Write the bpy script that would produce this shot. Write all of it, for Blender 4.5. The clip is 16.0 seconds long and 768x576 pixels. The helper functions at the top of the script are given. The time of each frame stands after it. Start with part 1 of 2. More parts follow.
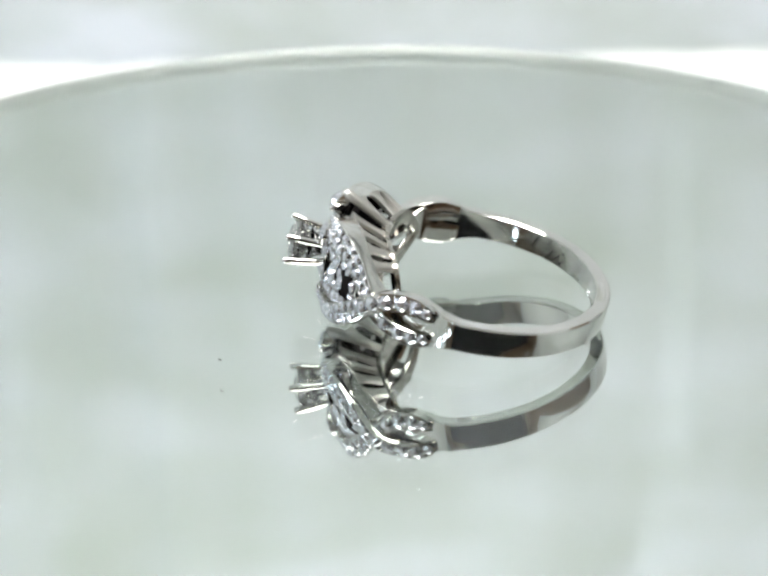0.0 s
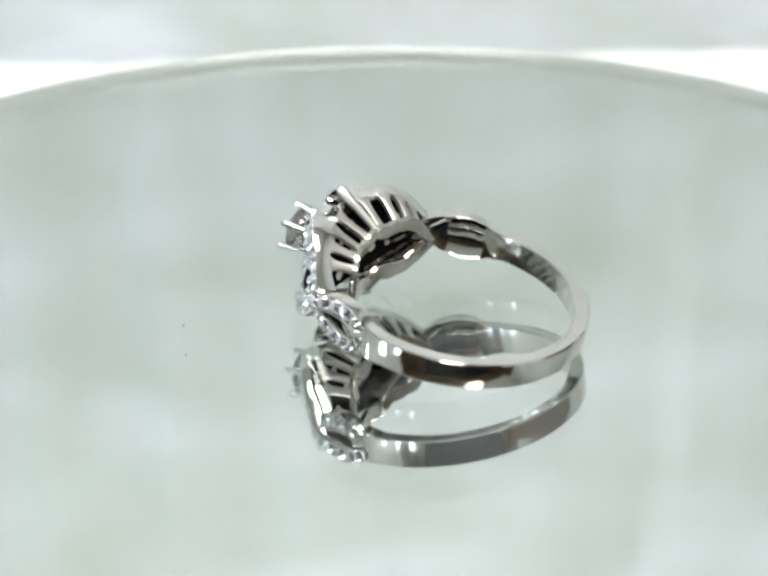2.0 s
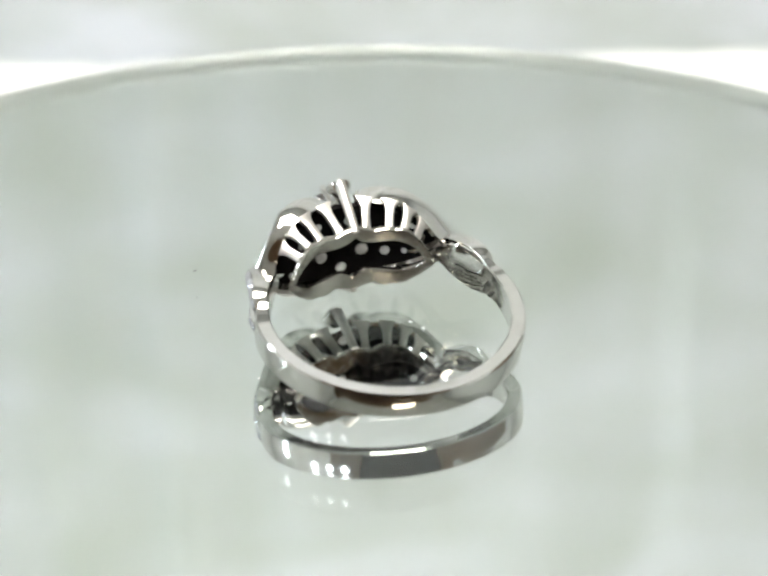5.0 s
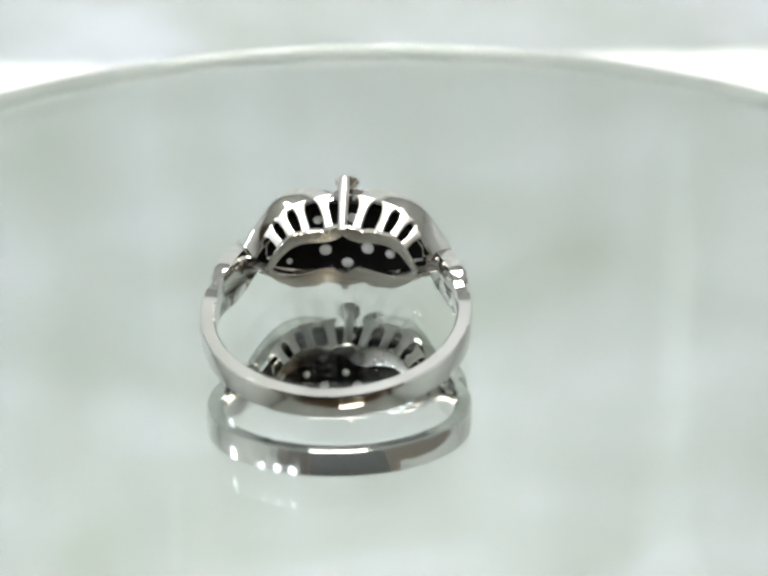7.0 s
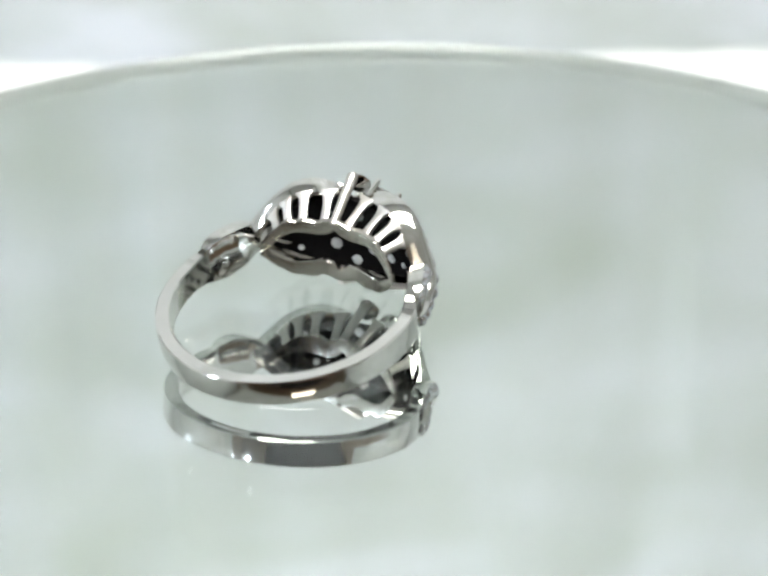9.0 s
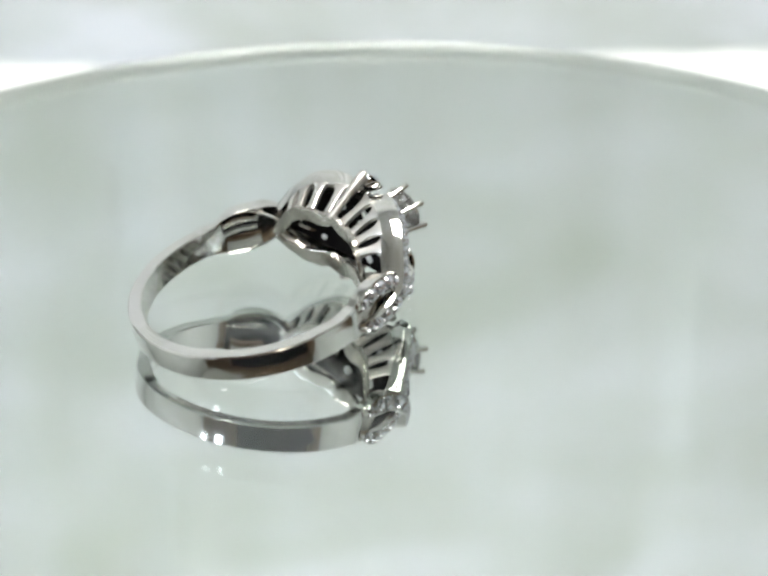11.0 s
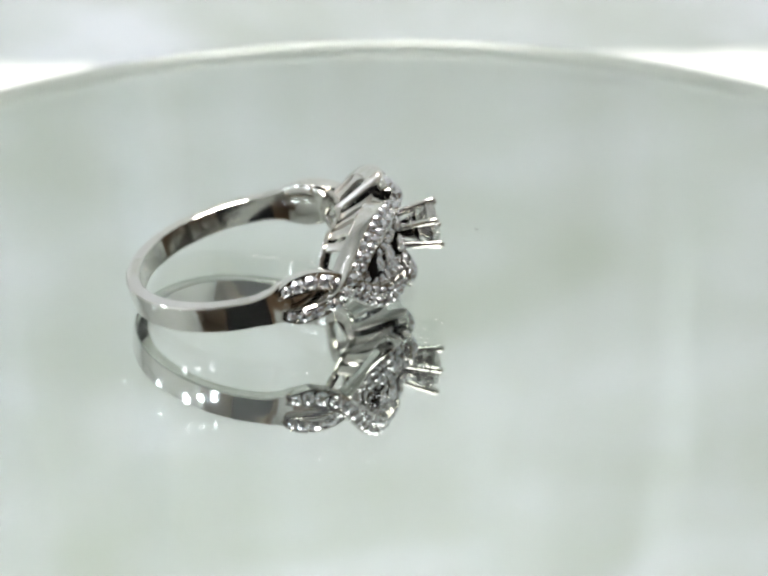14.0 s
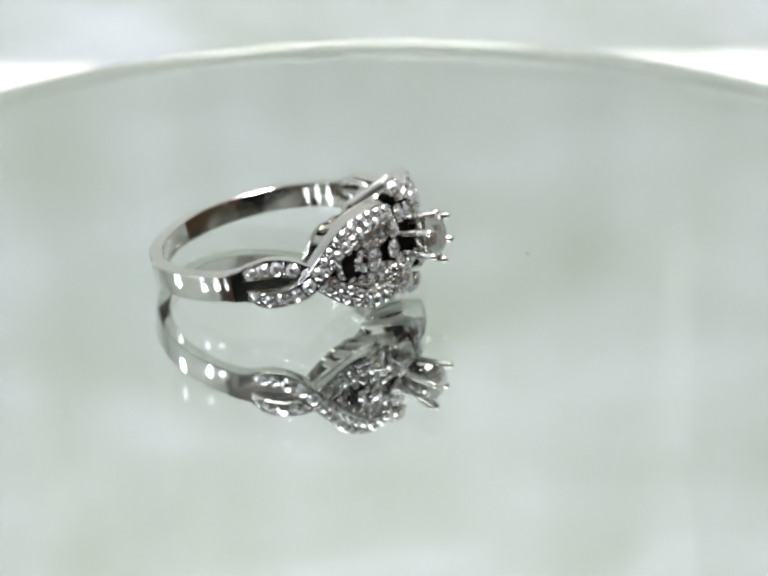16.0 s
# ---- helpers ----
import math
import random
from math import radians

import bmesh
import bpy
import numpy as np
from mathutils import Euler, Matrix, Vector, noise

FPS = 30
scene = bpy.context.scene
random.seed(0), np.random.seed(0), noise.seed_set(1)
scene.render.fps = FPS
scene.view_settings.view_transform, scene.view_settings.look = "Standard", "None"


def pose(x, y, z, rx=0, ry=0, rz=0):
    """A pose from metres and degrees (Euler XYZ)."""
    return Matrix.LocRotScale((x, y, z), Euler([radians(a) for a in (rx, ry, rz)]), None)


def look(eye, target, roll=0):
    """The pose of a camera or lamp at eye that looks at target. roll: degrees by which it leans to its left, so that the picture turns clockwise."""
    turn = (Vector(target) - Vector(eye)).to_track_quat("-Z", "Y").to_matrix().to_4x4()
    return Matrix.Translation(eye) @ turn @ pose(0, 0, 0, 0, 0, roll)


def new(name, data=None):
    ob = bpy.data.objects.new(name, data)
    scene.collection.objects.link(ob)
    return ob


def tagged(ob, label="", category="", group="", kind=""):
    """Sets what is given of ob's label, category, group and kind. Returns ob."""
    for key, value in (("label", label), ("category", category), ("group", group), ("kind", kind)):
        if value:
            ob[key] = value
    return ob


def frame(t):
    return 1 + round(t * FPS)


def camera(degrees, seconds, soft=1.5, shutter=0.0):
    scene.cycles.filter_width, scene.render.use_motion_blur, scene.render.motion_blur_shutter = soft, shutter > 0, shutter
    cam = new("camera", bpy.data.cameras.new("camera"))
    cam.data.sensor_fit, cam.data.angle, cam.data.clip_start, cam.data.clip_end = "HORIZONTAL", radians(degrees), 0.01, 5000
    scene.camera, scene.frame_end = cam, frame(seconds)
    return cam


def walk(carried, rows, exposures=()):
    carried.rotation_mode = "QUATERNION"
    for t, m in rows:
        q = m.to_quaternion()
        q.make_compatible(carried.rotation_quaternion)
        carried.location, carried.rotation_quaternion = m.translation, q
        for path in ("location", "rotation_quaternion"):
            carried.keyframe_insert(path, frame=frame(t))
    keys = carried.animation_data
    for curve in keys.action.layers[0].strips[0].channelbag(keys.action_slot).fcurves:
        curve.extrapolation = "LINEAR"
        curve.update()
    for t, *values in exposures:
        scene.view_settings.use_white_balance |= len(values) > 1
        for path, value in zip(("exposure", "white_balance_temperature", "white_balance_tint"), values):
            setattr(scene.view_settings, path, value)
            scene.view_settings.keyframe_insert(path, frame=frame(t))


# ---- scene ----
# ---- camera: a phone lens close over a mirror turntable, held still ----
MM = 0.001
AXIS_TOP = 0.030                      # height of the mirror's upper face over the table
cam = camera(25.082, 16.0, soft=2.8)
EYE = (0.00136, -0.12327, AXIS_TOP + 0.06413)
PITCH = 27.284
ahead = Vector((0, math.cos(radians(PITCH)), -math.sin(radians(PITCH))))
cam.data.dof.use_dof = True
cam.data.dof.focus_distance = 0.134
cam.data.dof.aperture_fstop = 34
still = look(EYE, Vector(EYE) + ahead, -1.12)
walk(cam, [(0.0, still), (16.0, still)], [(0.0, 0.0, 6540, 11), (2.5, 0.0, 6560, 11), (3.5, 0.0, 6780, 12), (4.0, 0.0, 6860, 12), (7.0, 0.0, 6650, 11), (9.0, 0.0, 6530, 11), (11.5, -0.04, 6650, 11), (12.5, -0.05, 6880, 12), (14.0, -0.05, 6690, 11), (16.0, -0.06, 6630, 11)])

# ---- world and light ----
world = bpy.data.worlds.new("room_air")
scene.world = world
world.use_nodes = True
world.node_tree.nodes["Background"].inputs[0].default_value = (0.9, 0.95, 1.0, 1)
world.node_tree.nodes["Background"].inputs[1].default_value = 0.05


def area(name, size_x, size_y, watts, m, colour=(1, 1, 1)):
    data = bpy.data.lights.new(name, "AREA")
    data.shape, data.size, data.size_y, data.energy, data.color = "RECTANGLE", size_x, size_y, watts, colour
    ob = new(name, data)
    ob.matrix_world = m
    return ob


area("tent_top_light", 0.20, 0.12, 2.73, pose(0.0, -0.045, 0.385), (1.0, 1.0, 0.96))
# unseen lamp added to brighten the brown room mirrored in the band
area("room_fill", 0.5, 0.5, 11.0, pose(0.3, -1.1, 1.58), (1.0, 0.88, 0.72))


# ---- materials ----
def material(name, colour, rough=0.5, metal=0.0, grain=0.0, grain_scale=200.0, bump=0.0, bump_scale=400.0, rough_var=0.0, stain=0.0, stain_scale=12.0, glow=0.0):
    mat = bpy.data.materials.new(name)
    mat.use_nodes = True
    nodes, links = mat.node_tree.nodes, mat.node_tree.links
    b = nodes["Principled BSDF"]
    b.inputs["Base Color"].default_value = (*colour, 1)
    b.inputs["Roughness"].default_value = rough
    b.inputs["Metallic"].default_value = metal
    coords = nodes.new("ShaderNodeTexCoord")

    def noise_node(scale, detail=4.0):
        n = nodes.new("ShaderNodeTexNoise")
        n.inputs["Scale"].default_value, n.inputs["Detail"].default_value = scale, detail
        links.new(coords.outputs["Object"], n.inputs["Vector"])
        return n

    if grain or stain:
        fine, broad = noise_node(grain_scale), noise_node(stain_scale, 2.0)
        add = nodes.new("ShaderNodeMath")
        add.operation = "MULTIPLY_ADD"
        links.new(fine.outputs["Fac"], add.inputs[0])
        add.inputs[1].default_value = 2 * grain
        base = nodes.new("ShaderNodeMath")
        base.operation = "MULTIPLY_ADD"
        links.new(broad.outputs["Fac"], base.inputs[0])
        base.inputs[1].default_value = 2 * stain
        base.inputs[2].default_value = 1 - grain - stain
        links.new(base.outputs[0], add.inputs[2])
        mix = nodes.new("ShaderNodeVectorMath")
        mix.operation = "SCALE"
        mix.inputs[0].default_value = colour
        links.new(add.outputs[0], mix.inputs["Scale"])
        links.new(mix.outputs[0], b.inputs["Base Color"])
    if rough_var:
        n = noise_node(grain_scale * 0.4)
        m = nodes.new("ShaderNodeMapRange")
        m.inputs["To Min"].default_value, m.inputs["To Max"].default_value = max(rough - rough_var, 0.01), rough + rough_var
        links.new(n.outputs["Fac"], m.inputs["Value"])
        links.new(m.outputs[0], b.inputs["Roughness"])
    if bump:
        n = noise_node(bump_scale)
        bn = nodes.new("ShaderNodeBump")
        bn.inputs["Strength"].default_value, bn.inputs["Distance"].default_value = bump, 0.0002
        links.new(n.outputs["Fac"], bn.inputs["Height"])
        links.new(bn.outputs[0], b.inputs["Normal"])
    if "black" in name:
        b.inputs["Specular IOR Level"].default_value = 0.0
    if glow:
        b.inputs["Emission Color"].default_value = (*colour, 1)
        b.inputs["Emission Strength"].default_value = glow
    return mat


def glass(name, colour, ior, rough=0.0):
    mat = bpy.data.materials.new(name)
    mat.use_nodes = True
    b = mat.node_tree.nodes["Principled BSDF"]
    b.inputs["Base Color"].default_value = (*colour, 1)
    b.inputs["Roughness"].default_value = rough
    b.inputs["IOR"].default_value = ior
    b.inputs["Transmission Weight"].default_value = 1.0
    return mat


WHITE_GOLD = material("polished_white_gold", (0.78, 0.765, 0.735), 0.09, 1.0, grain=0.03, grain_scale=900, bump=0.04, bump_scale=700, rough_var=0.04, stain=0.04, stain_scale=250)
CAST_GOLD = material("cast_white_gold", (0.56, 0.535, 0.49), 0.20, 1.0, grain=0.05, grain_scale=1500, bump=0.15, bump_scale=2500, rough_var=0.08, stain=0.06, stain_scale=300)
FILED_GOLD = material("filed_white_gold", (0.66, 0.64, 0.605), 0.38, 1.0, grain=0.05, grain_scale=1200, bump=0.12, bump_scale=2200, rough_var=0.08, stain=0.08, stain_scale=400)
# near-black colour stands in for the shade inside the gold setting
RECESS_SHADE = material("black_recess_shade", (0.012, 0.011, 0.011), 0.6, 0.0, grain=0.2, grain_scale=1500, bump=0.2, bump_scale=2000)
DIAMOND = glass("diamond", (0.96, 0.965, 0.96), 1.9)
DIAMOND.node_tree.nodes["Principled BSDF"].inputs["Transmission Weight"].default_value = 0.9
DIAMOND.node_tree.nodes["Principled BSDF"].inputs["Metallic"].default_value = 0.35   # light returned by the cut
PAVE = material("cut_pave_diamond", (0.74, 0.75, 0.80), 0.13, 0.85, grain=0.18, grain_scale=1800)      # light returned by the cut
PAVE.node_tree.nodes["Principled BSDF"].inputs["IOR"].default_value = 2.4
SEAMED_EDGE = glass("seamed_glass_edge", (0.90, 0.95, 0.92), 1.5, 0.22)
SEAMED_EDGE.node_tree.nodes["Principled BSDF"].inputs["Transmission Weight"].default_value = 0.35
PANE = glass("green_tinted_plate_glass", (0.955, 0.985, 0.965), 1.5)
SILVER = material("silver_mirror_coating", (0.93, 0.95, 0.94), 0.02, 1.0, stain=0.01)
WHITE_PLASTIC = material("white_plastic", (0.82, 0.83, 0.82), 0.35, grain=0.02, rough_var=0.05)
TABLE_WHITE = material("white_laminate", (0.90, 0.915, 0.90), 0.5, grain=0.02, stain=0.03, rough_var=0.08, bump=0.05)
FABRIC = material("white_tent_fabric", (0.78, 0.81, 0.79), 0.9, grain=0.02, grain_scale=900, bump=0.2, bump_scale=1500)


def streak_fabric(mat):
    """Pale blue and grey-green cloudy tone across the cloth; fold shading put into colour as streaks."""
    nodes, links = mat.node_tree.nodes, mat.node_tree.links
    coords, stretch = nodes.new("ShaderNodeTexCoord"), nodes.new("ShaderNodeMapping")
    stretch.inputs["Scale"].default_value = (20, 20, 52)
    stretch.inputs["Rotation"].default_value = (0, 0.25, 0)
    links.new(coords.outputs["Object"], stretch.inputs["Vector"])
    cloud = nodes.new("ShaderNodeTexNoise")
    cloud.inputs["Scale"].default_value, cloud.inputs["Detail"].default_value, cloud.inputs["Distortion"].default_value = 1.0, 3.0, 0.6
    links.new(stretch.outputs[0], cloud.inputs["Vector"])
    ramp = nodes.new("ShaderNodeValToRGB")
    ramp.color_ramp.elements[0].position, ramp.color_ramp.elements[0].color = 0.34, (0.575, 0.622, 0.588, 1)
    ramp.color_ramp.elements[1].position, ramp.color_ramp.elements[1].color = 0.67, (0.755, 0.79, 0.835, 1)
    # upright streaks: shading of the folds drawn in the base colour
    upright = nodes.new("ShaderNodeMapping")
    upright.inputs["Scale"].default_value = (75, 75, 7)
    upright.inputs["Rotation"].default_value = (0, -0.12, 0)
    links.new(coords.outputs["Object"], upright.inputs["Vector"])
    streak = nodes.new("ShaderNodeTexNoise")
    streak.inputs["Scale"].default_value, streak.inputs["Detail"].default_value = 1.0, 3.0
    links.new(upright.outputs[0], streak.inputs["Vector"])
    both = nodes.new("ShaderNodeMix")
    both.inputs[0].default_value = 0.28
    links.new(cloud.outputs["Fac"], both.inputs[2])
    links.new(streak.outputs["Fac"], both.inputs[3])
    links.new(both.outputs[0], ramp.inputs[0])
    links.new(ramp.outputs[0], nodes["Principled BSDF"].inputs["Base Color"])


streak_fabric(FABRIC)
PHONE_BLACK = material("black_phone_case", (0.004, 0.004, 0.0045), 0.6, grain=0.1, rough_var=0.05)
PHONE_LENS = material("phone_lens_glass", (0.02, 0.02, 0.03), 0.05, rough_var=0.02)
WALL_PAINT = material("warm_room_paint", (0.34, 0.265, 0.195), 0.8, grain=0.03, grain_scale=60, stain=0.06, stain_scale=2)
LED_GLOW = material("led_chip", (0.76, 0.87, 1.0), 0.5, glow=75.0)
CULET = material("through_lit_stone_back", (0.80, 0.81, 0.80), 0.2, grain=0.08, grain_scale=3000)
DUST = material("grey_dust", (0.12, 0.12, 0.12), 0.9, grain=0.2)


# ---- mesh helpers ----
def part(name, bm, mat, parent=None, label="", smooth=True):
    data = bpy.data.meshes.new(name)
    bm.normal_update()
    bm.to_mesh(data)
    bm.free()
    data.materials.append(mat)
    if smooth:
        data.shade_smooth()
        data.set_sharp_from_angle(angle=radians(38))
    ob = new(name, data)
    ob.parent = parent
    return tagged(ob, label) if label else ob


def share(name, data, parent, m, label=""):
    ob = new(name, data)
    ob.parent = parent
    ob.matrix_basis = m
    return tagged(ob, label) if label else ob


def box(bm, x0, x1, y0, y1, z0, z1, bevel=0.0):
    made = bmesh.ops.create_cube(bm, size=1, matrix=Matrix.LocRotScale(((x0 + x1) / 2, (y0 + y1) / 2, (z0 + z1) / 2), None, (x1 - x0, y1 - y0, z1 - z0)))
    if bevel:
        edges = list({e for v in made["verts"] for e in v.link_edges})
        bmesh.ops.bevel(bm, geom=edges, offset=bevel, segments=3, affect="EDGES", profile=0.5)
    return bm


def lathe(bm, profile, steps=96, closed=False):
    """Turns a profile of (radius, height) round z."""
    rows = []
    for i in range(steps):
        a = 2 * math.pi * i / steps
        rows.append([bm.verts.new((r * math.cos(a), r * math.sin(a), z)) for r, z in profile])
    n = len(profile)
    for i in range(steps):
        p, q = rows[i], rows[(i + 1) % steps]
        for k in range(n if closed else n - 1):
            bm.faces.new((p[k], q[k], q[(k + 1) % n], p[(k + 1) % n]))
    return bm


def loft(bm, loops, caps=True):
    """Skins closed loops of points."""
    rows = [[bm.verts.new(p) for p in loop] for loop in loops]
    n = len(rows[0])
    for p, q in zip(rows, rows[1:]):
        for k in range(n):
            bm.faces.new((p[k], p[(k + 1) % n], q[(k + 1) % n], q[k]))
    if caps:
        bm.faces.new(list(reversed(rows[0])))
        bm.faces.new(rows[-1])
    bmesh.ops.recalc_face_normals(bm, faces=bm.faces[:])
    return bm


def rod(bm, a, b, r0, r1, sides=10, flat=1.0, tip=False):
    a, b = Vector(a), Vector(b)
    d = (b - a).normalized()
    u = d.orthogonal().normalized() if abs(d.z) > 0.95 else d.cross(Vector((0, 0, 1))).normalized()
    w = d.cross(u)
    stops = [(0.0, r0), (0.5, (r0 + r1) / 2), (1.0, r1)]
    if tip:
        length = (b - a).length
        stops = [(0.0, r0), (0.6, (r0 + r1) / 2), (1 - 0.9 * r1 / length, r1), (1 - 0.35 * r1 / length, r1 * 0.8), (1.0, r1 * 0.3)]
    loops = []
    for s, r in stops:
        c = a.lerp(b, s)
        loops.append([c + u * (r * flat * math.cos(t)) + w * (r * math.sin(t)) for t in [2 * math.pi * k / sides for k in range(sides)]])
    return loft(bm, loops)


# ---- ring space: x towards the head, z along the finger; angle a from the head ----
def at(a, rho, z):
    return Vector((rho * math.cos(radians(a)), rho * math.sin(radians(a)), z)) * MM


def brilliant(bm, r, table=0.56, crown=0.32, pavilion=0.82, sides=8):
    """A round brilliant: table towards +z, girdle at z = 0."""
    n = 2 * sides
    def loop(rad, z, off=0.0, count=n):
        return [bm.verts.new((rad * math.cos(2 * math.pi * (k + off) / count), rad * math.sin(2 * math.pi * (k + off) / count), z)) for k in range(count)]
    top = loop(r * table, r * crown, 0.0, sides)
    mid = loop(r * 0.80, r * crown * 0.56, 0.5, sides)
    g1, g0 = loop(r, r * 0.03), loop(r, -r * 0.03)
    low = loop(r * 0.45, -r * pavilion * 0.62, 0.5, sides)
    tip = bm.verts.new((0, 0, -r * pavilion))
    bm.faces.new(top)
    for k in range(sides):
        j = (k + 1) % sides
        bm.faces.new((top[k], mid[k], top[j]))
        a, b, c = g1[2 * k], g1[(2 * k + 1) % n], g1[(2 * k + 2) % n]
        bm.faces.new((top[k], a, mid[k]))
        bm.faces.new((mid[k], a, b))
        bm.faces.new((mid[k], b, c))
        bm.faces.new((top[j], mid[k], c))
        d, e, f = g0[2 * k], g0[(2 * k + 1) % n], g0[(2 * k + 2) % n]
        bm.faces.new((d, low[k], e))
        bm.faces.new((e, low[k], f))
        bm.faces.new((d, tip, low[k]))
        bm.faces.new((low[k], tip, f))
    for k in range(n):
        bm.faces.new((g1[k], g0[k], g0[(k + 1) % n], g1[(k + 1) % n]))
    bmesh.ops.recalc_face_normals(bm, faces=bm.faces[:])
    return bm


def facing(place, out, spin=0.0):
    """A pose at place whose z points along out."""
    return Matrix.Translation(place) @ Vector(out).to_track_quat("Z", "Y").to_matrix().to_4x4() @ pose(0, 0, 0, 0, 0, spin)


# ---- setting: room, table, light tent ----
def build_setting():
    bm = box(bmesh.new(), -1.6, 1.6, -1.8, 1.4, -0.80, -0.75)
    tagged(part("floor", bm, WALL_PAINT, smooth=False), "dark warm floor of the dim room", "floor", kind="structure")
    bm = box(bmesh.new(), -1.6, 1.6, -1.8, 1.4, 1.60, 1.65)
    tagged(part("ceiling", bm, WALL_PAINT, smooth=False), "warm painted ceiling of the dim room", "ceiling", kind="structure")
    for name, b in (("wall_south", (-1.6, 1.6, -1.85, -1.8)), ("wall_north", (-1.6, 1.6, 1.4, 1.45)), ("wall_west", (-1.65, -1.6, -1.8, 1.4)), ("wall_east", (1.6, 1.65, -1.8, 1.4))):
        bm = box(bmesh.new(), *b, -0.75, 1.60)
        tagged(part(name, bm, WALL_PAINT, smooth=False), "warm brown painted wall of the dim room", "wall", kind="structure")
    table = tagged(new("table"), "white laminate table under the light tent", "table")
    part("tabletop", box(bmesh.new(), -0.6, 0.6, -0.45, 0.45, -0.03, 0.0, 0.003), TABLE_WHITE, table)
    for x in (-0.55, 0.55):
        for y in (-0.40, 0.40):
            part("leg", box(bmesh.new(), x - 0.02, x + 0.02, y - 0.02, y + 0.02, -0.75, -0.03, 0.002), TABLE_WHITE, table)


CREASES = ((-0.075, 0.05, 0.003, 0.0011), (-0.052, -0.04, 0.002, 0.0009), (-0.020, 0.10, 0.0025, 0.0006), (0.008, -0.06, 0.003, 0.0007), (0.051, 0.08, 0.0025, 0.0010), (0.068, -0.05, 0.003, 0.0009), (0.090, 0.04, 0.004, 0.0011))   # upright folds of the back cloth: place, slant, width, depth


def build_tent():
    """An open-fronted white fabric box whose walls hang in soft folds."""
    tent = tagged(new("light_tent"), "open-fronted white fabric photo tent with soft creases", "light tent")

    def sheet(name, along, up, depth, nu, nv, folds):
        bm = bmesh.new()
        grid = []
        for i in range(nu + 1):
            row = []
            for j in range(nv + 1):
                u, v = i / nu, j / nv
                p = along(u, v)
                w = noise.noise(Vector((u * folds, v * folds * 0.5, depth * 7))) * 0.006 + noise.noise(Vector((u * folds * 3, v * 1.3, depth * 3))) * 0.003
                if name == "back_panel":
                    w *= min(1.0, p[2] / 0.06) ** 2
                    w += 0.0022 * math.exp(-((p[0] + 0.042) / 0.004) ** 2) + 0.0016 * math.exp(-((p[0] - 0.027) / 0.006) ** 2) + 0.0004 * math.exp(-((p[2] - 0.135 + 0.05 * p[0]) / 0.010) ** 2)
                    w += sum(h * math.exp(-((p[0] - x0 - k * p[2]) / wide) ** 2) for x0, k, wide, h in CREASES)
                row.append(bm.verts.new(Vector(p) + Vector(up) * w))
            grid.append(row)
        for i in range(nu):
            for j in range(nv):
                bm.faces.new((grid[i][j], grid[i + 1][j], grid[i + 1][j + 1], grid[i][j + 1]))
        bmesh.ops.solidify(bm, geom=bm.faces[:], thickness=0.001)
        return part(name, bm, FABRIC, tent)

    X, Y0, Y1, Z, COVE = 0.30, -0.32, 0.172, 0.40, 0.032
    sheet("back_panel", lambda u, v: (-X + 2 * X * u, Y1 - (COVE - math.sqrt(max(0, COVE ** 2 - max(0, COVE - Z * v * v) ** 2))), 0.0003 + Z * v * v), (0, -1, 0), 1.0, 200, 130, 8)
    sheet("side_panel", lambda u, v: (-X, -0.26 + (Y1 + 0.26) * u, 0.001 + Z * v), (1, 0, 0), 2.0, 40, 30, 6)
    sheet("side_panel", lambda u, v: (X, 0.09 + (Y1 - 0.09) * u, 0.001 + 0.16 * v), (-1, 0, 0), 3.0, 12, 20, 3)
    sheet("side_curtain", lambda u, v: (X, -0.26 + (Y1 + 0.26) * u, 0.161 + (Z - 0.161) * v), (-1, 0, 0), 3.5, 40, 20, 6)
    sheet("top_panel", lambda u, v: (-X + 2 * X * u, Y0 + (Y1 - Y0) * v, Z), (0, 0, -1), 4.0, 40, 40, 5)
    return tent


def build_leds():
    """Small LED lamps clipped inside the tent."""
    for x, y, z, r in LED_PLACES:
        lamp = tagged(new("led_lamp"), "small round white LED lamp fixed inside the tent", "lamp", "led lamps in the tent")
        d = Vector((0, 0, AXIS_TOP)) - Vector((x, y, z))
        m = facing((x, y, z), d)
        bm = lathe(bmesh.new(), [(0.0002, -0.010), (r * 1.3, -0.010), (r * 1.4, -0.006), (r * 1.4, 0.003), (r * 1.15, 0.004), (r * 1.05, 0.0)], 32)
        part("housing", bm, WHITE_PLASTIC, lamp)
        bm = lathe(bmesh.new(), [(0.0001, 0.0012), (r * 0.7, 0.0010), (r * 1.04, 0.0)], 32)
        part("lens", bm, LED_GLOW, lamp, "glowing white lens")
        lamp.matrix_basis = m


LED_PLACES = [(-0.28, 0.03, 0.17, 0.013), (-0.27, -0.13, 0.17, 0.012), (-0.24, -0.20, 0.16, 0.011), (-0.19, -0.25, 0.15, 0.011)]


def build_phone():
    """The filming phone, seen only mirrored in the ring."""
    phone = tagged(new("phone"), "black smartphone filming the ring, mirrored in its band", "phone")
    part("body", box(bmesh.new(), -0.058, 0.098, -0.072, 0.024, -0.012, -0.004, 0.003), PHONE_BLACK, phone)
    bm = lathe(bmesh.new(), [(0.0052, -0.004), (0.0052, -0.0028), (0.0044, -0.0028), (0.0044, -0.004)], 32)
    part("lens_ring", bm, PHONE_LENS, phone)
    phone.matrix_basis = Matrix.Translation(Vector(EYE) - ahead * 0.004) @ still.to_3x3().to_4x4() @ pose(0, 0, 0.008)
    return phone


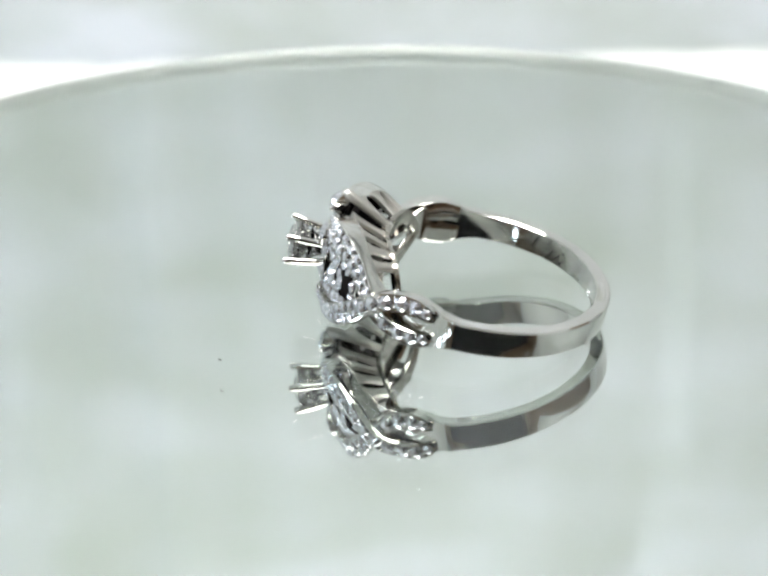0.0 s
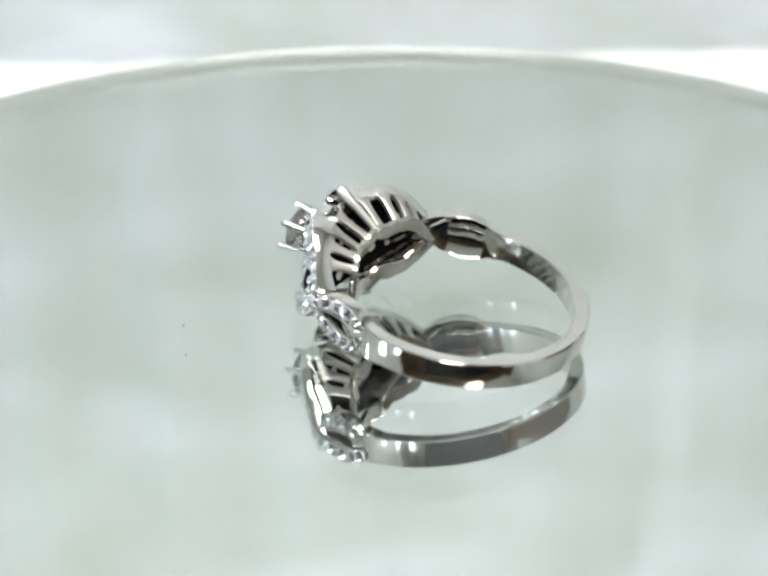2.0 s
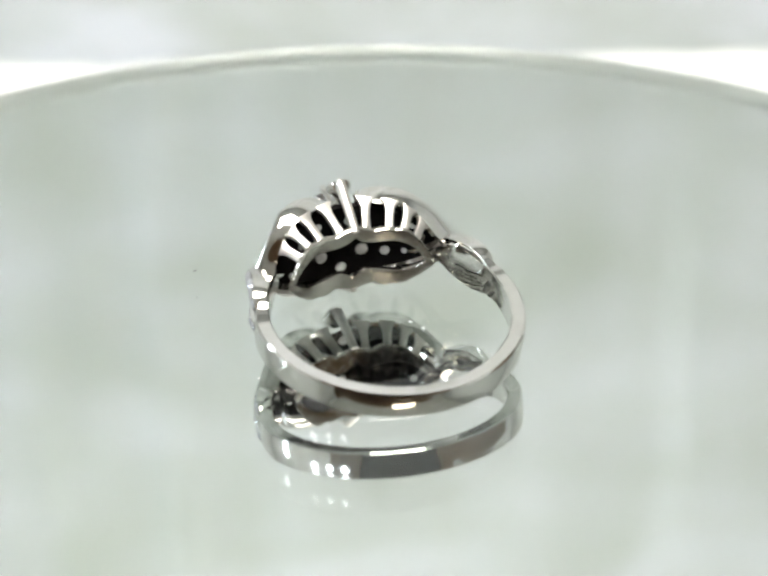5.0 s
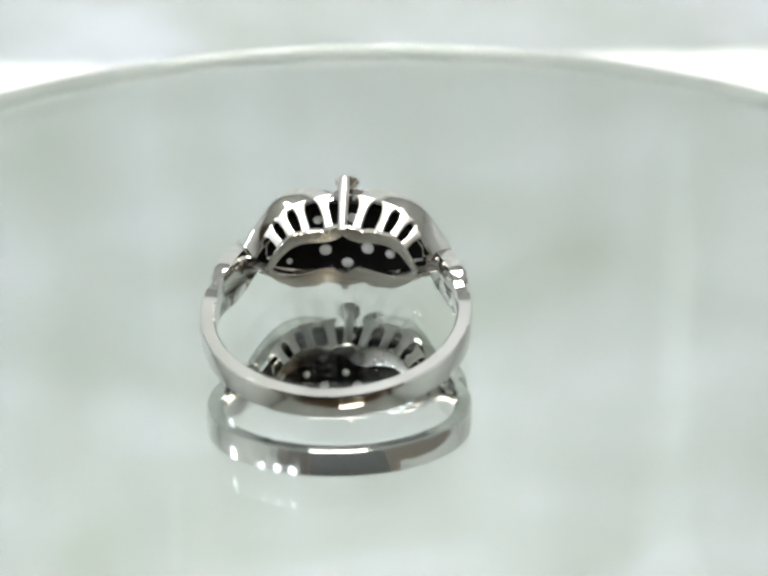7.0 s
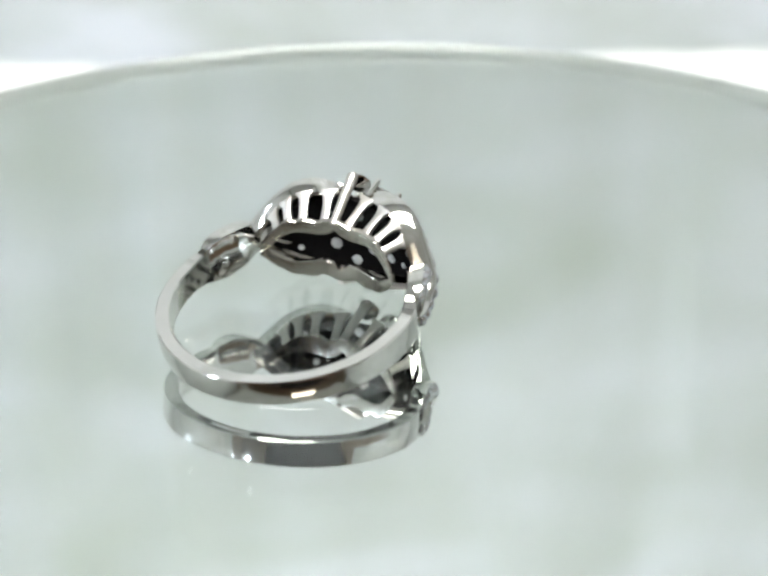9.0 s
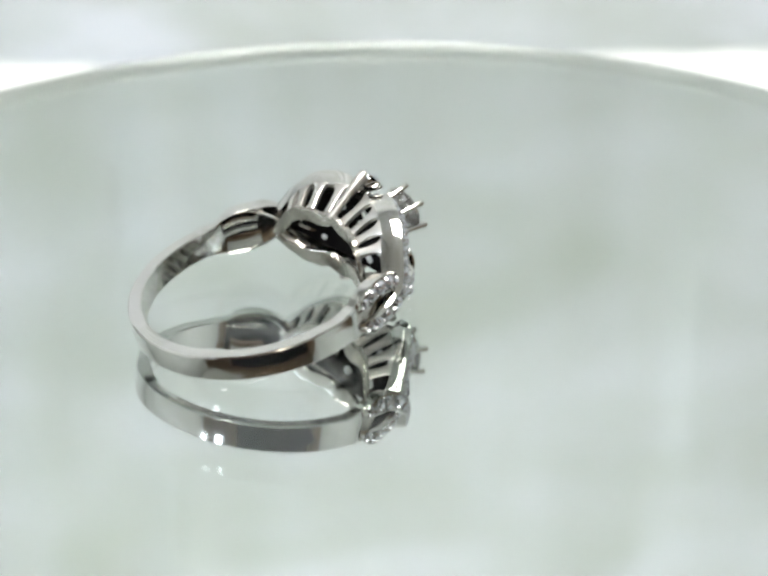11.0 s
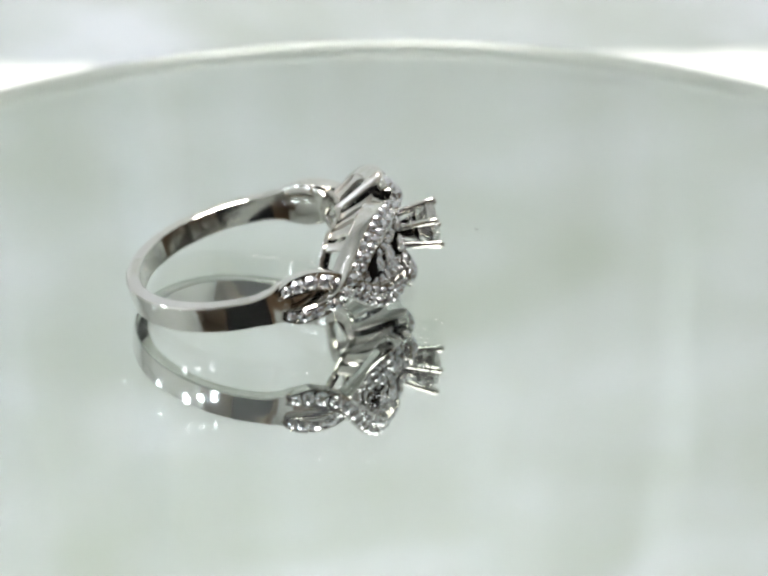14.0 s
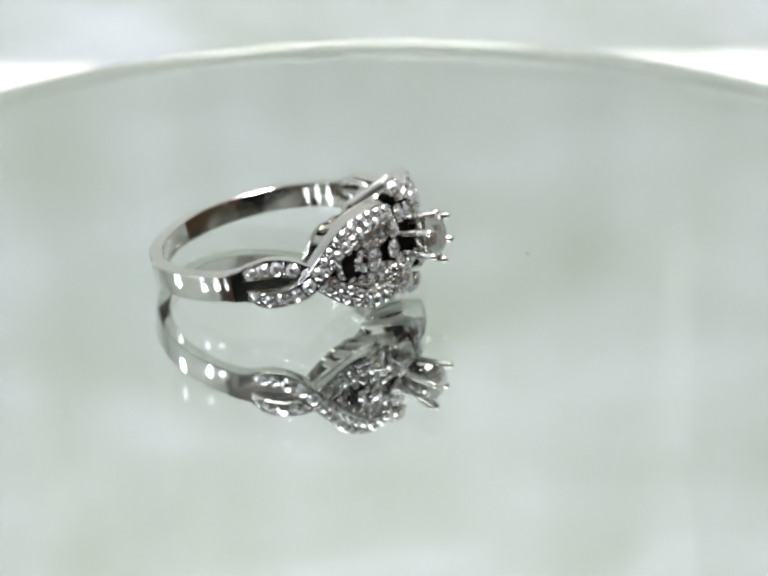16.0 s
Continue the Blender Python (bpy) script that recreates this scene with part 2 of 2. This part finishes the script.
DUST_PLACES = [(-0.01143, -0.00918, 0.00012), (-0.0195, 0.0120, 0.00006), (0.0205, -0.0240, 0.00006), (0.0260, 0.0130, 0.00005), (-0.0060, -0.0300, 0.00005)]


def build_turntable():
    base = tagged(new("turntable"), "round white plastic turntable base on the table", "turntable")
    part("foot", lathe(bmesh.new(), [(0.0001, 0.0), (0.050, 0.0), (0.052, 0.002), (0.052, 0.011), (0.050, 0.013), (0.0001, 0.013)]), WHITE_PLASTIC, base)
    part("platter", lathe(bmesh.new(), [(0.0001, 0.0135), (0.0555, 0.0135), (0.0570, 0.015), (0.0570, 0.0255), (0.0555, 0.0266), (0.0001, 0.0266)]), WHITE_PLASTIC, base)
    disc = tagged(new("mirror_disc"), "round thick glass mirror with a seamed edge", "mirror")
    R, T = 0.0610, 0.0032
    bm = lathe(bmesh.new(), [(R, -T), (R - 0.00016, -0.00018), (R - 0.00030, 0.0), (0.030, 0.0), (0.00001, 0.0)], 256)
    plate = part("glass_plate", bm, PANE, disc, "clear faintly green plate glass with a seamed edge")
    plate.data.materials.append(SEAMED_EDGE)
    for f in plate.data.polygons:
        if f.center.xy.length > R - 0.0003:
            f.material_index = 1
    part("silver_backing", lathe(bmesh.new(), [(0.00001, -T - 0.00001), (R - 0.00001, -T - 0.00001)], 256), SILVER, disc, "silvered mirror backing")
    for x, y, r in DUST_PLACES:
        bm = bmesh.new()
        bmesh.ops.create_icosphere(bm, subdivisions=2, radius=r, matrix=Matrix.LocRotScale((x, y, r * 0.35), Euler((0, 0, x * 900)), (1.5, 0.8, 0.4)))
        part("dust_speck", bm, DUST, disc)
    return base, disc


# ---- the ring ----
def table_value(pts, x):
    """A smooth value from rows of (x, y)."""
    if x <= pts[0][0]:
        return pts[0][1]
    for (x0, y0), (x1, y1) in zip(pts, pts[1:]):
        if x <= x1:
            s = (x - x0) / (x1 - x0)
            return y0 + (y1 - y0) * s * s * (3 - 2 * s)
    return pts[-1][1]


def curve_value(pts, x):
    """The same by cubic splines, with no flat steps at the rows."""
    if x <= pts[0][0]:
        return pts[0][1]
    for i in range(len(pts) - 1):
        (x0, y0), (x1, y1) = pts[i], pts[i + 1]
        if x <= x1:
            xm, ym = pts[max(i - 1, 0)]
            xp, yp = pts[min(i + 2, len(pts) - 1)]
            m0 = (y1 - ym) / (x1 - xm)
            m1 = (yp - y0) / (xp - x0)
            h = x1 - x0
            s = (x - x0) / h
            return (2 * s ** 3 - 3 * s ** 2 + 1) * y0 + (s ** 3 - 2 * s ** 2 + s) * h * m0 + (3 * s ** 2 - 2 * s ** 3) * y1 + (s ** 3 - s ** 2) * h * m1
    return pts[-1][1]


BAND_HALF = [(44, 0.40), (48, 0.95), (53, 1.45), (59, 1.74), (66, 1.84), (72, 1.64), (78, 1.30), (86, 1.12), (130, 1.05), (180, 1.0)]
PETAL_OVER = [(7, 2.75), (12, 3.05), (19, 3.12), (26, 2.85), (34, 2.00), (41, 0.80), (48, -0.35), (54, -1.00), (61, -1.30), (68, -1.22), (76, -0.65)]
PETAL_UNDER = [(7, 2.75), (12, 3.05), (19, 3.22), (26, 3.02), (34, 2.12), (41, 0.92), (48, -0.30), (54, -1.00), (61, -1.30), (68, -1.22), (76, -0.65)]
PETAL_RHO = [(7, 12.25), (20, 12.1), (34, 11.8), (48, 11.12), (56, 10.64), (62, 10.45), (69, 10.28), (73, 10.08), (76, 9.85)]
PETAL_HALF = [(7, 0.50), (12, 0.85), (22, 0.98), (34, 0.92), (46, 0.78), (56, 0.76), (66, 0.74), (73, 0.50), (76, 0.22)]
# inner and outer edge of the gallery rail, (distance from the middle, height), for the upper and the lower rail
RAIL_IN = {1: [(0.0, 2.18), (0.45, 1.78), (1.3, 1.53), (2.2, 1.57), (3.4, 1.63), (4.55, 1.08), (5.1, 0.45), (5.4, 0.04)],
           -1: [(0.0, 1.70), (0.45, 1.28), (0.95, 1.02), (1.5, 0.97), (2.7, 1.15), (3.8, 1.12), (4.75, 0.58), (5.4, 0.04)]}
RAIL_OUT = {1: [(0.0, 3.08), (0.7, 2.77), (1.8, 2.60), (2.9, 2.66), (4.1, 2.48), (5.1, 1.68), (5.6, 0.92), (5.95, 0.35)],
            -1: [(0.0, 2.90), (0.7, 2.45), (1.4, 2.33), (2.3, 2.52), (3.6, 2.36), (5.0, 1.45), (5.6, 0.70), (5.95, 0.30)]}


def rail_at(y, z):
    return Vector((7.55 - 0.057 * y * y, y, z)) * MM


def bar(bm, a, foot, sy, sz):
    """A flat gallery bar from the rail to the petal's wall, its ends flared so that the openings have round corners."""
    def rail_edge(y):
        return rail_at(sy * y, sz * (curve_value(RAIL_OUT[sz], y) - 0.16)) + Vector((0.20 * MM, 0, 0))
    low, top = rail_edge(foot), wall_low(a, sy, sz)
    along_low = (rail_edge(foot + 0.2) - rail_edge(foot - 0.2)).normalized()
    along_top = (wall_low(a + 1, sy, sz) - wall_low(a - 1, sy, sz)).normalized()
    d = (top - low).normalized()
    inwards = d.cross(along_top).normalized()
    if inwards.z * sz > 0:
        inwards = -inwards
    loops = []
    for s, w in ((-0.05, 0.46), (0.06, 0.39), (0.18, 0.33), (0.45, 0.31), (0.70, 0.34), (0.84, 0.41), (0.94, 0.53), (1.0, 0.70), (1.06, 0.75)):
        c = low.lerp(top, s)
        t = along_low.lerp(along_top, min(1, max(0, s))).normalized() * (w * MM)
        n = inwards * (0.36 * MM)
        loops.append([c - t + n, c - t + n * 0.15, c - t * 0.72, c + t * 0.72, c + t + n * 0.15, c + t + n])
    return loft(bm, loops)


def petal_frame(path, s, sz, lean):
    """Centre, outward and outer-side directions of a petal at s."""
    c = at(*path(s))
    d = (at(*path(min(s + 0.02, 1))) - at(*path(max(s - 0.02, 0)))).normalized()
    a = radians(path(s)[0])
    out = (Vector((math.cos(a), math.sin(a), 0)) + Vector((0, 0, lean(s)))).normalized()
    out = (out - d * out.dot(d)).normalized()
    side = d.cross(out)
    outer = Vector((0, 0, sz)) + Vector((-math.sin(a), math.cos(a), 0)) * (0.6 if path(s)[0] > 0 else -0.6)
    return c, out, -side if side.dot(outer) < 0 else side


WALL_LOW_RHO = [(7, 10.40), (14, 10.22), (22, 10.08), (30, 10.05), (36, 9.98), (41, 9.82), (46, 9.75)]
WALL_LOW_Z = [(7, 3.90), (14, 3.80), (20, 3.76), (25, 3.58), (30, 3.18), (34, 2.70), (38, 2.10), (42, 1.45), (46, 0.80)]


def wall_low(a, sy, sz):
    """The lower edge of an outer petal's wall, where the gallery bars join it."""
    return at(sy * a, curve_value(WALL_LOW_RHO, a), sz * curve_value(WALL_LOW_Z, a))


def petal_strip(bm, path, half, wall, sz, lean, steps=44, gallery=False):
    """A petal: a sunk stone bed between two raised rims, with a deep outer side wall."""
    loops = []
    for i in range(steps + 1):
        s = i / steps
        c, out, side = petal_frame(path, s, sz, lean)
        h, w = half(s) * MM, wall(s) * MM
        e, t = min(0.17 * MM, h * 0.3), 0.30 * MM
        g = table_value([(0, 0.5), (44, 0.72), (54, 1.1), (70, 1.05), (76, 0.4)], abs(path(s)[0])) * MM
        shape = [(h - 0.05 * MM, -w), (h + 0.03 * MM, -w * 0.5), (h + 0.02 * MM, -e), (h - e * 0.4, 0), (h - e, 0.01 * MM), (h - e * 1.3, -0.14 * MM), (0, -0.06 * MM),
                 (-h + e * 1.3, -0.14 * MM), (-h + e, 0.01 * MM), (-h + e * 0.4, 0), (-h, -e), (-h, -g), (h - t, -0.70 * MM), (h - t, -w)]
        loop = [c + side * x + out * y for x, y in shape]
        a = abs(path(s)[0])
        if gallery and a < 48:
            k = table_value([(40, 1.0), (48, 0.0)], a)
            edge = wall_low(a, 1 if path(s)[0] > 0 else -1, sz)
            outer, inner = loop[0].lerp(edge, k), loop[-1].lerp(edge - side * (0.4 * MM), k)
            loop[1] = loop[1].lerp(outer.lerp(loop[2], 0.5) + side * (0.06 * MM), k)
            loop[0], loop[-1] = outer, inner
        loops.append(loop)
    return loft(bm, loops)


def build_ring():
    ring = tagged(new("ring"), "white gold diamond cluster ring lying on the mirror", "ring")
    # plain shank, widening to spade-shaped shoulders
    loops = []
    for i in range(181):
        a = 44 + (316 - 44) * i / 180
        b = a if a <= 180 else 360 - a
        h = table_value(BAND_HALF, b)
        inner = 9.08 + 0.30 * max(0, (62 - b) / 18)
        outer = 10.2 - 0.50 * table_value([(47, 1), (69, 1), (83, 0)], b)
        shape = [(inner, -h * 0.93), (inner + 0.09, -h), (outer - 0.13, -h), (outer - 0.02, -h + 0.11), (outer, -h * 0.5), (outer + 0.03, 0)]
        shape += [(rho, -z) for rho, z in reversed(shape[:-1])] + [(inner - 0.03, 0)]
        loops.append([at(a, rho, z) for rho, z in shape])
    part("band", loft(bmesh.new(), loops), WHITE_GOLD, ring, "plain polished white gold shank")

    sizes = {}

    def stone_data(r):
        if r not in sizes:
            bm = brilliant(bmesh.new(), r * MM) if r > 1.5 else brilliant(bmesh.new(), r * MM, 0.40, 0.50)
            data = bpy.data.meshes.new("stone")
            bm.to_mesh(data)
            bm.free()
            data.materials.append(DIAMOND if r > 1.5 else PAVE)
            sizes[r] = data
        return sizes[r]

    bead_bm = bmesh.new()
    bmesh.ops.create_uvsphere(bead_bm, u_segments=8, v_segments=5, radius=0.085 * MM)
    bead = bpy.data.meshes.new("bead")
    bead_bm.to_mesh(bead)
    bead_bm.free()
    bead.materials.append(WHITE_GOLD)
    bead.shade_smooth()

    def pave(parent, path, half, lean, first, last, gap=0.05):
        """Stones set side by side along a path, in two staggered rows where it is wide, with beads between."""
        for row in (-1, 1):
            s = first + (0.0 if row < 0 else 0.022)
            while s < last:
                wide = half(s) > 0.80
                if not wide and row > 0:
                    s += 0.02
                    continue
                r = round(max(0.24, half(s) * (0.44 if wide else 0.74)) * 25) / 25
                length = (at(*path(min(1, s + 0.01))) - at(*path(max(0, s - 0.01)))).length / 0.02 / MM
                m = s + r / length
                if m + r / length > last + 0.03:
                    break
                p = at(*path(m))
                a = radians(path(m)[0])
                out = (Vector((math.cos(a), math.sin(a), 0)) + Vector((0, 0, lean(m)))).normalized()
                d = (at(*path(min(1, m + 0.02))) - at(*path(max(0, m - 0.02)))).normalized()
                out = (out - d * out.dot(d)).normalized()
                side = d.cross(out)
                if wide:
                    p = p + side * (row * half(m) * 0.43 * MM)
                tilt = Vector((random.uniform(-1, 1), random.uniform(-1, 1), random.uniform(-1, 1))) * 0.22
                share("stone", stone_data(r), parent, facing(p - out * 0.04 * MM, out + tilt, random.uniform(0, 45)))
                for k in (-1, 1):
                    share("bead", bead, parent, Matrix.Translation(p + side * (k * r * 0.72 * MM) + d * (0.95 * r * MM) - out * 0.03 * MM))
                s = m + (r + gap) / length

    # four petals that cross at the shoulders and sweep over the head
    for sy in (-1, 1):
        for sz in (-1, 1):
            over = 0.42 if sy * sz < 0 else -0.05

            def path(s, sy=sy, sz=sz, over=over):
                a = 76 - 69 * s
                return (sy * a, curve_value(PETAL_RHO, a) + (over * math.exp(-((a - 50) / 9) ** 2) if over > 0 else -0.55 * math.exp(-((a - 35) / 9) ** 2)), sz * curve_value(PETAL_OVER if over > 0 else PETAL_UNDER, a))
            half = lambda s: curve_value(PETAL_HALF, 76 - 69 * s)
            wall = lambda s: table_value([(7, 1.4), (13, 1.75), (22, 1.85), (34, 1.95), (40, 1.75), (46, 1.6), (52, 1.5), (58, 1.35), (66, 1.1), (72, 0.8), (76, 0.35)], 76 - 69 * s)
            lean = lambda s, sz=sz: sz * table_value([(7, 0.32), (30, 0.30), (50, 0.0), (60, -0.18), (76, -0.1)], 76 - 69 * s)
            petal = part("petal", petal_strip(bmesh.new(), path, half, wall, sz, lean, gallery=True), WHITE_GOLD, ring, "pave-set white gold petal with a polished side wall")
            pave(petal, path, half, lean, 0.05, 0.98)
            # gallery bars from the inner rail up to the petal's wall
            for a, foot in ((9.5, 1.0), (20.6, 2.70), (29.6, 3.82), (36.6, 4.72)):
                part("gallery_bar", bar(bmesh.new(), a, foot, sy, sz), FILED_GOLD, ring)

    # inner petals round the centre
    for sy in (-1, 1):
        for sz in (-1, 1):
            path = lambda s, sy=sy, sz=sz: (sy * (37 - 30 * s), 11.25 + 0.95 * s, sz * (0.20 + 2.35 * s - 0.65 * s * s))
            half = lambda s: 0.46 + 0.50 * math.sin(math.pi * min(1, 0.1 + 0.8 * s))
            lean = lambda s, sz=sz: sz * 0.12
            petal = part("inner_petal", petal_strip(bmesh.new(), path, half, lambda s: 0.9, sz, lean, 20), WHITE_GOLD, ring, "small pave-set petal round the centre")
            pave(petal, path, half, lean, 0.04, 0.98)

    # wavy inner rail round the opening behind the head
    for sz in (-1, 1):
        loops = []
        for i in range(97):
            y = -5.9 + 11.8 * i / 96
            u = abs(y)
            lo, hi = curve_value(RAIL_IN[sz], u), curve_value(RAIL_OUT[sz], u)
            hi += 0.15 * abs(math.sin(y * 2.0)) * (1 if u < 5 else 0)
            base = rail_at(y, 0)
            loops.append([base + Vector((dx, 0, sz * z)) * MM for dx, z in ((0.0, lo + 0.05), (0.06, lo), (0.42, lo), (0.55, (lo + hi) / 2), (0.42, hi), (0.08, hi), (0.0, hi - 0.06), (-0.03, (lo + hi) / 2))])
        part("gallery_rail", loft(bmesh.new(), loops), CAST_GOLD, ring, "wavy inner rail of the gallery")

    # underside of the setting, black as painted shade, with stones showing through
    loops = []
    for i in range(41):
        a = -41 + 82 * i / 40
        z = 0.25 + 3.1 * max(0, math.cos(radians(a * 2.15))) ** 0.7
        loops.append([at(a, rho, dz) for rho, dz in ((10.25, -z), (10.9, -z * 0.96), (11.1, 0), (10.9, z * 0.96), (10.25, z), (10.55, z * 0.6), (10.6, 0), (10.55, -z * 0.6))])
    plate = part("setting_plate", loft(bmesh.new(), loops), RECESS_SHADE, ring, "underside of the setting, coloured black for the shade inside")
    # opaque pale discs: light passing through the drilled seats, put into colour
    for a, z, r in ((0, -2.7, 0.55), (9.4, -1.3, 0.5), (-9.2, -1.1, 0.52), (26, -1.8, 0.3), (-19.5, -1.3, 0.4), (-28, -1.2, 0.25), (-3.2, 1.8, 0.45), (12, 1.75, 0.38), (-31, 1.4, 0.35), (2, 0.6, 0.3), (20, 0.6, 0.3)):
        part("stone_back", lathe(bmesh.new(), [(0.0, 0.28 * r * MM), (0.5 * r * MM, 0.2 * r * MM), (0.95 * r * MM, 0.0), (r * MM, -0.3 * r * MM)], 14), CULET, plate, "stone back coloured pale for the light through its drilled seat").matrix_basis = facing(at(a, 10.42, z), -at(a, 1, 0))

    # round bezels above and below the centre
    for sz in (-1, 1):
        for name, a, rho, z, r, depth, lift in (("tip_bezel", -0.6 * sz, 12.0, 4.10, 0.84, 0.75, 0.55), ("round_bezel", 9.5 * sz, 12.5, 2.75, 1.12, 1.0, 0.18)):
            if name == "round_bezel" and sz > 0:
                z, r, rho = 2.25, 0.92, 12.45
            c = at(a, rho, sz * z)
            out = Vector((1, 0, sz * lift)).normalized()
            bm = lathe(bmesh.new(), [(x * MM, y * MM) for x, y in ((r * 0.6, -depth), (r * 1.16, -0.15), (r * 1.2, 0.1), (r * 1.05, 0.16), (r * 0.9, 0.04), (r * 0.45, -depth * 0.9))], 24, True)
            bezel = part(name, bm, WHITE_GOLD, ring, "round bezel with one stone")
            bezel.matrix_basis = facing(c, out)
            share("stone", stone_data(round(r, 2)), bezel, pose(0, 0, 0.05 * MM))
            for k in range(4):
                share("bead", bead, bezel, pose(r * 0.98 * MM * math.cos(k * 1.57 + 0.6), r * 0.98 * MM * math.sin(k * 1.57 + 0.6), 0.14 * MM))
        part("peak_prong", rod(bmesh.new(), rail_at(0, sz * 2.7), at(0, 11.65, sz * 5.05), 0.30 * MM, 0.40 * MM, 12, flat=1.15, tip=True), FILED_GOLD, ring)

    # cluster bed with gap shade as black colour; wreath of stones round the centre
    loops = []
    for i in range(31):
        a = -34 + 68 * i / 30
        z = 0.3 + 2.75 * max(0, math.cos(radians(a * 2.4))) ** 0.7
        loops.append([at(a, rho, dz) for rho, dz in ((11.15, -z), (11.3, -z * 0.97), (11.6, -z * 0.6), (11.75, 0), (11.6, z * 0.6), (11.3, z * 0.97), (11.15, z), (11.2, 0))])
    bed = part("cluster_bed", loft(bmesh.new(), loops), RECESS_SHADE, ring, "bed under the cluster, coloured black for the shade between stones")
    for k in range(9):
        t = radians(40 * k + 20)
        p = Vector((12.1, 2.35 * math.cos(t), 2.2 * math.sin(t))) * MM
        out = Vector((1, 0.2 * math.cos(t), 0.2 * math.sin(t)))
        share("stone", stone_data(0.65), bed, facing(p, out, 17 * k))
        for q in (-0.25, 0.25):
            share("bead", bead, bed, Matrix.Translation(p + Vector((0.03, 0.68 * math.cos(t + q), 0.68 * math.sin(t + q))) * MM))
        part("stone_seat", lathe(bmesh.new(), [(x * MM, y * MM) for x, y in ((0.35, -0.8), (0.74, -0.1), (0.76, 0.02), (0.66, 0.04), (0.3, -0.7))], 12, True), WHITE_GOLD, bed).matrix_basis = facing(p, out)

    # a short tapering row of stones at either end of the cluster
    for sy in (-1, 1):
        for a, rho, r in ((32.5, 11.35, 0.36), (27.0, 11.65, 0.52), (20.0, 11.90, 0.68)):
            p, out = at(sy * a, rho, 0), at(sy * a, 1, 0)
            part("stone_seat", lathe(bmesh.new(), [(x * r * MM, y * r * MM) for x, y in ((0.5, -1.2), (1.12, -0.15), (1.16, 0.03), (1.0, 0.06), (0.45, -1.1))], 12, True), WHITE_GOLD, bed).matrix_basis = facing(p, out)
            share("stone", stone_data(r), bed, facing(p, out, 9 * a))
            for k in range(4):
                share("bead", bead, bed, facing(p, out) @ pose(r * 0.98 * MM * math.cos(k * 1.57 + 0.8), r * 0.98 * MM * math.sin(k * 1.57 + 0.8), 0.05 * MM))

    # centre stone on six prongs
    bm = lathe(bmesh.new(), [(x * MM, y * MM) for x, y in ((0.6, 0.2), (1.0, 1.3), (1.35, 1.55), (1.55, 1.75), (1.3, 1.75), (0.5, 0.2))], 32, True)
    cup = part("centre_basket", bm, WHITE_GOLD, ring, "white gold basket under the centre stone")
    cup.matrix_basis = facing(at(0, 11.9, 0), (1, 0, 0))
    share("centre_stone", stone_data(1.90), cup, pose(0, 0, 2.75 * MM, 0, 0, 11), "large round brilliant diamond")
    for k in range(6):
        t = radians(60 * k + 30)
        y, z = math.cos(t), math.sin(t)
        part("prong", rod(bmesh.new(), Vector((11.8, 1.40 * y, 1.40 * z)) * MM, Vector((15.40, 2.08 * y, 2.08 * z)) * MM, 0.24 * MM, 0.29 * MM, 10, tip=True), WHITE_GOLD, ring, "slim round-tipped prong")
    return ring


build_setting()
build_tent()
build_leds()
build_phone()
base, disc = build_turntable()
ring = build_ring()

# ---- turning: the platter turns clockwise as seen from above ----
RATE = 12.25                                        # degrees a second
RING_IN_DISC = pose(0.00888, -0.00292, 0.00277, 0, 0, 171.94) @ pose(0, 0, 0, 0, -10.34, 0)
DISC_OFF = pose(0.00033, -0.00105, 0)               # the mirror lies slightly off the axis


def motions():
    times = [float(i) for i in range(17)]
    turn = lambda t: pose(0, 0, 0, 0, 0, -RATE * t)
    top = pose(0, 0, AXIS_TOP)
    walk(ring, [(t, top @ turn(t) @ RING_IN_DISC) for t in times])
    walk(disc, [(t, top @ turn(t) @ DISC_OFF) for t in times])
    walk(base, [(t, turn(t)) for t in times])


motions()
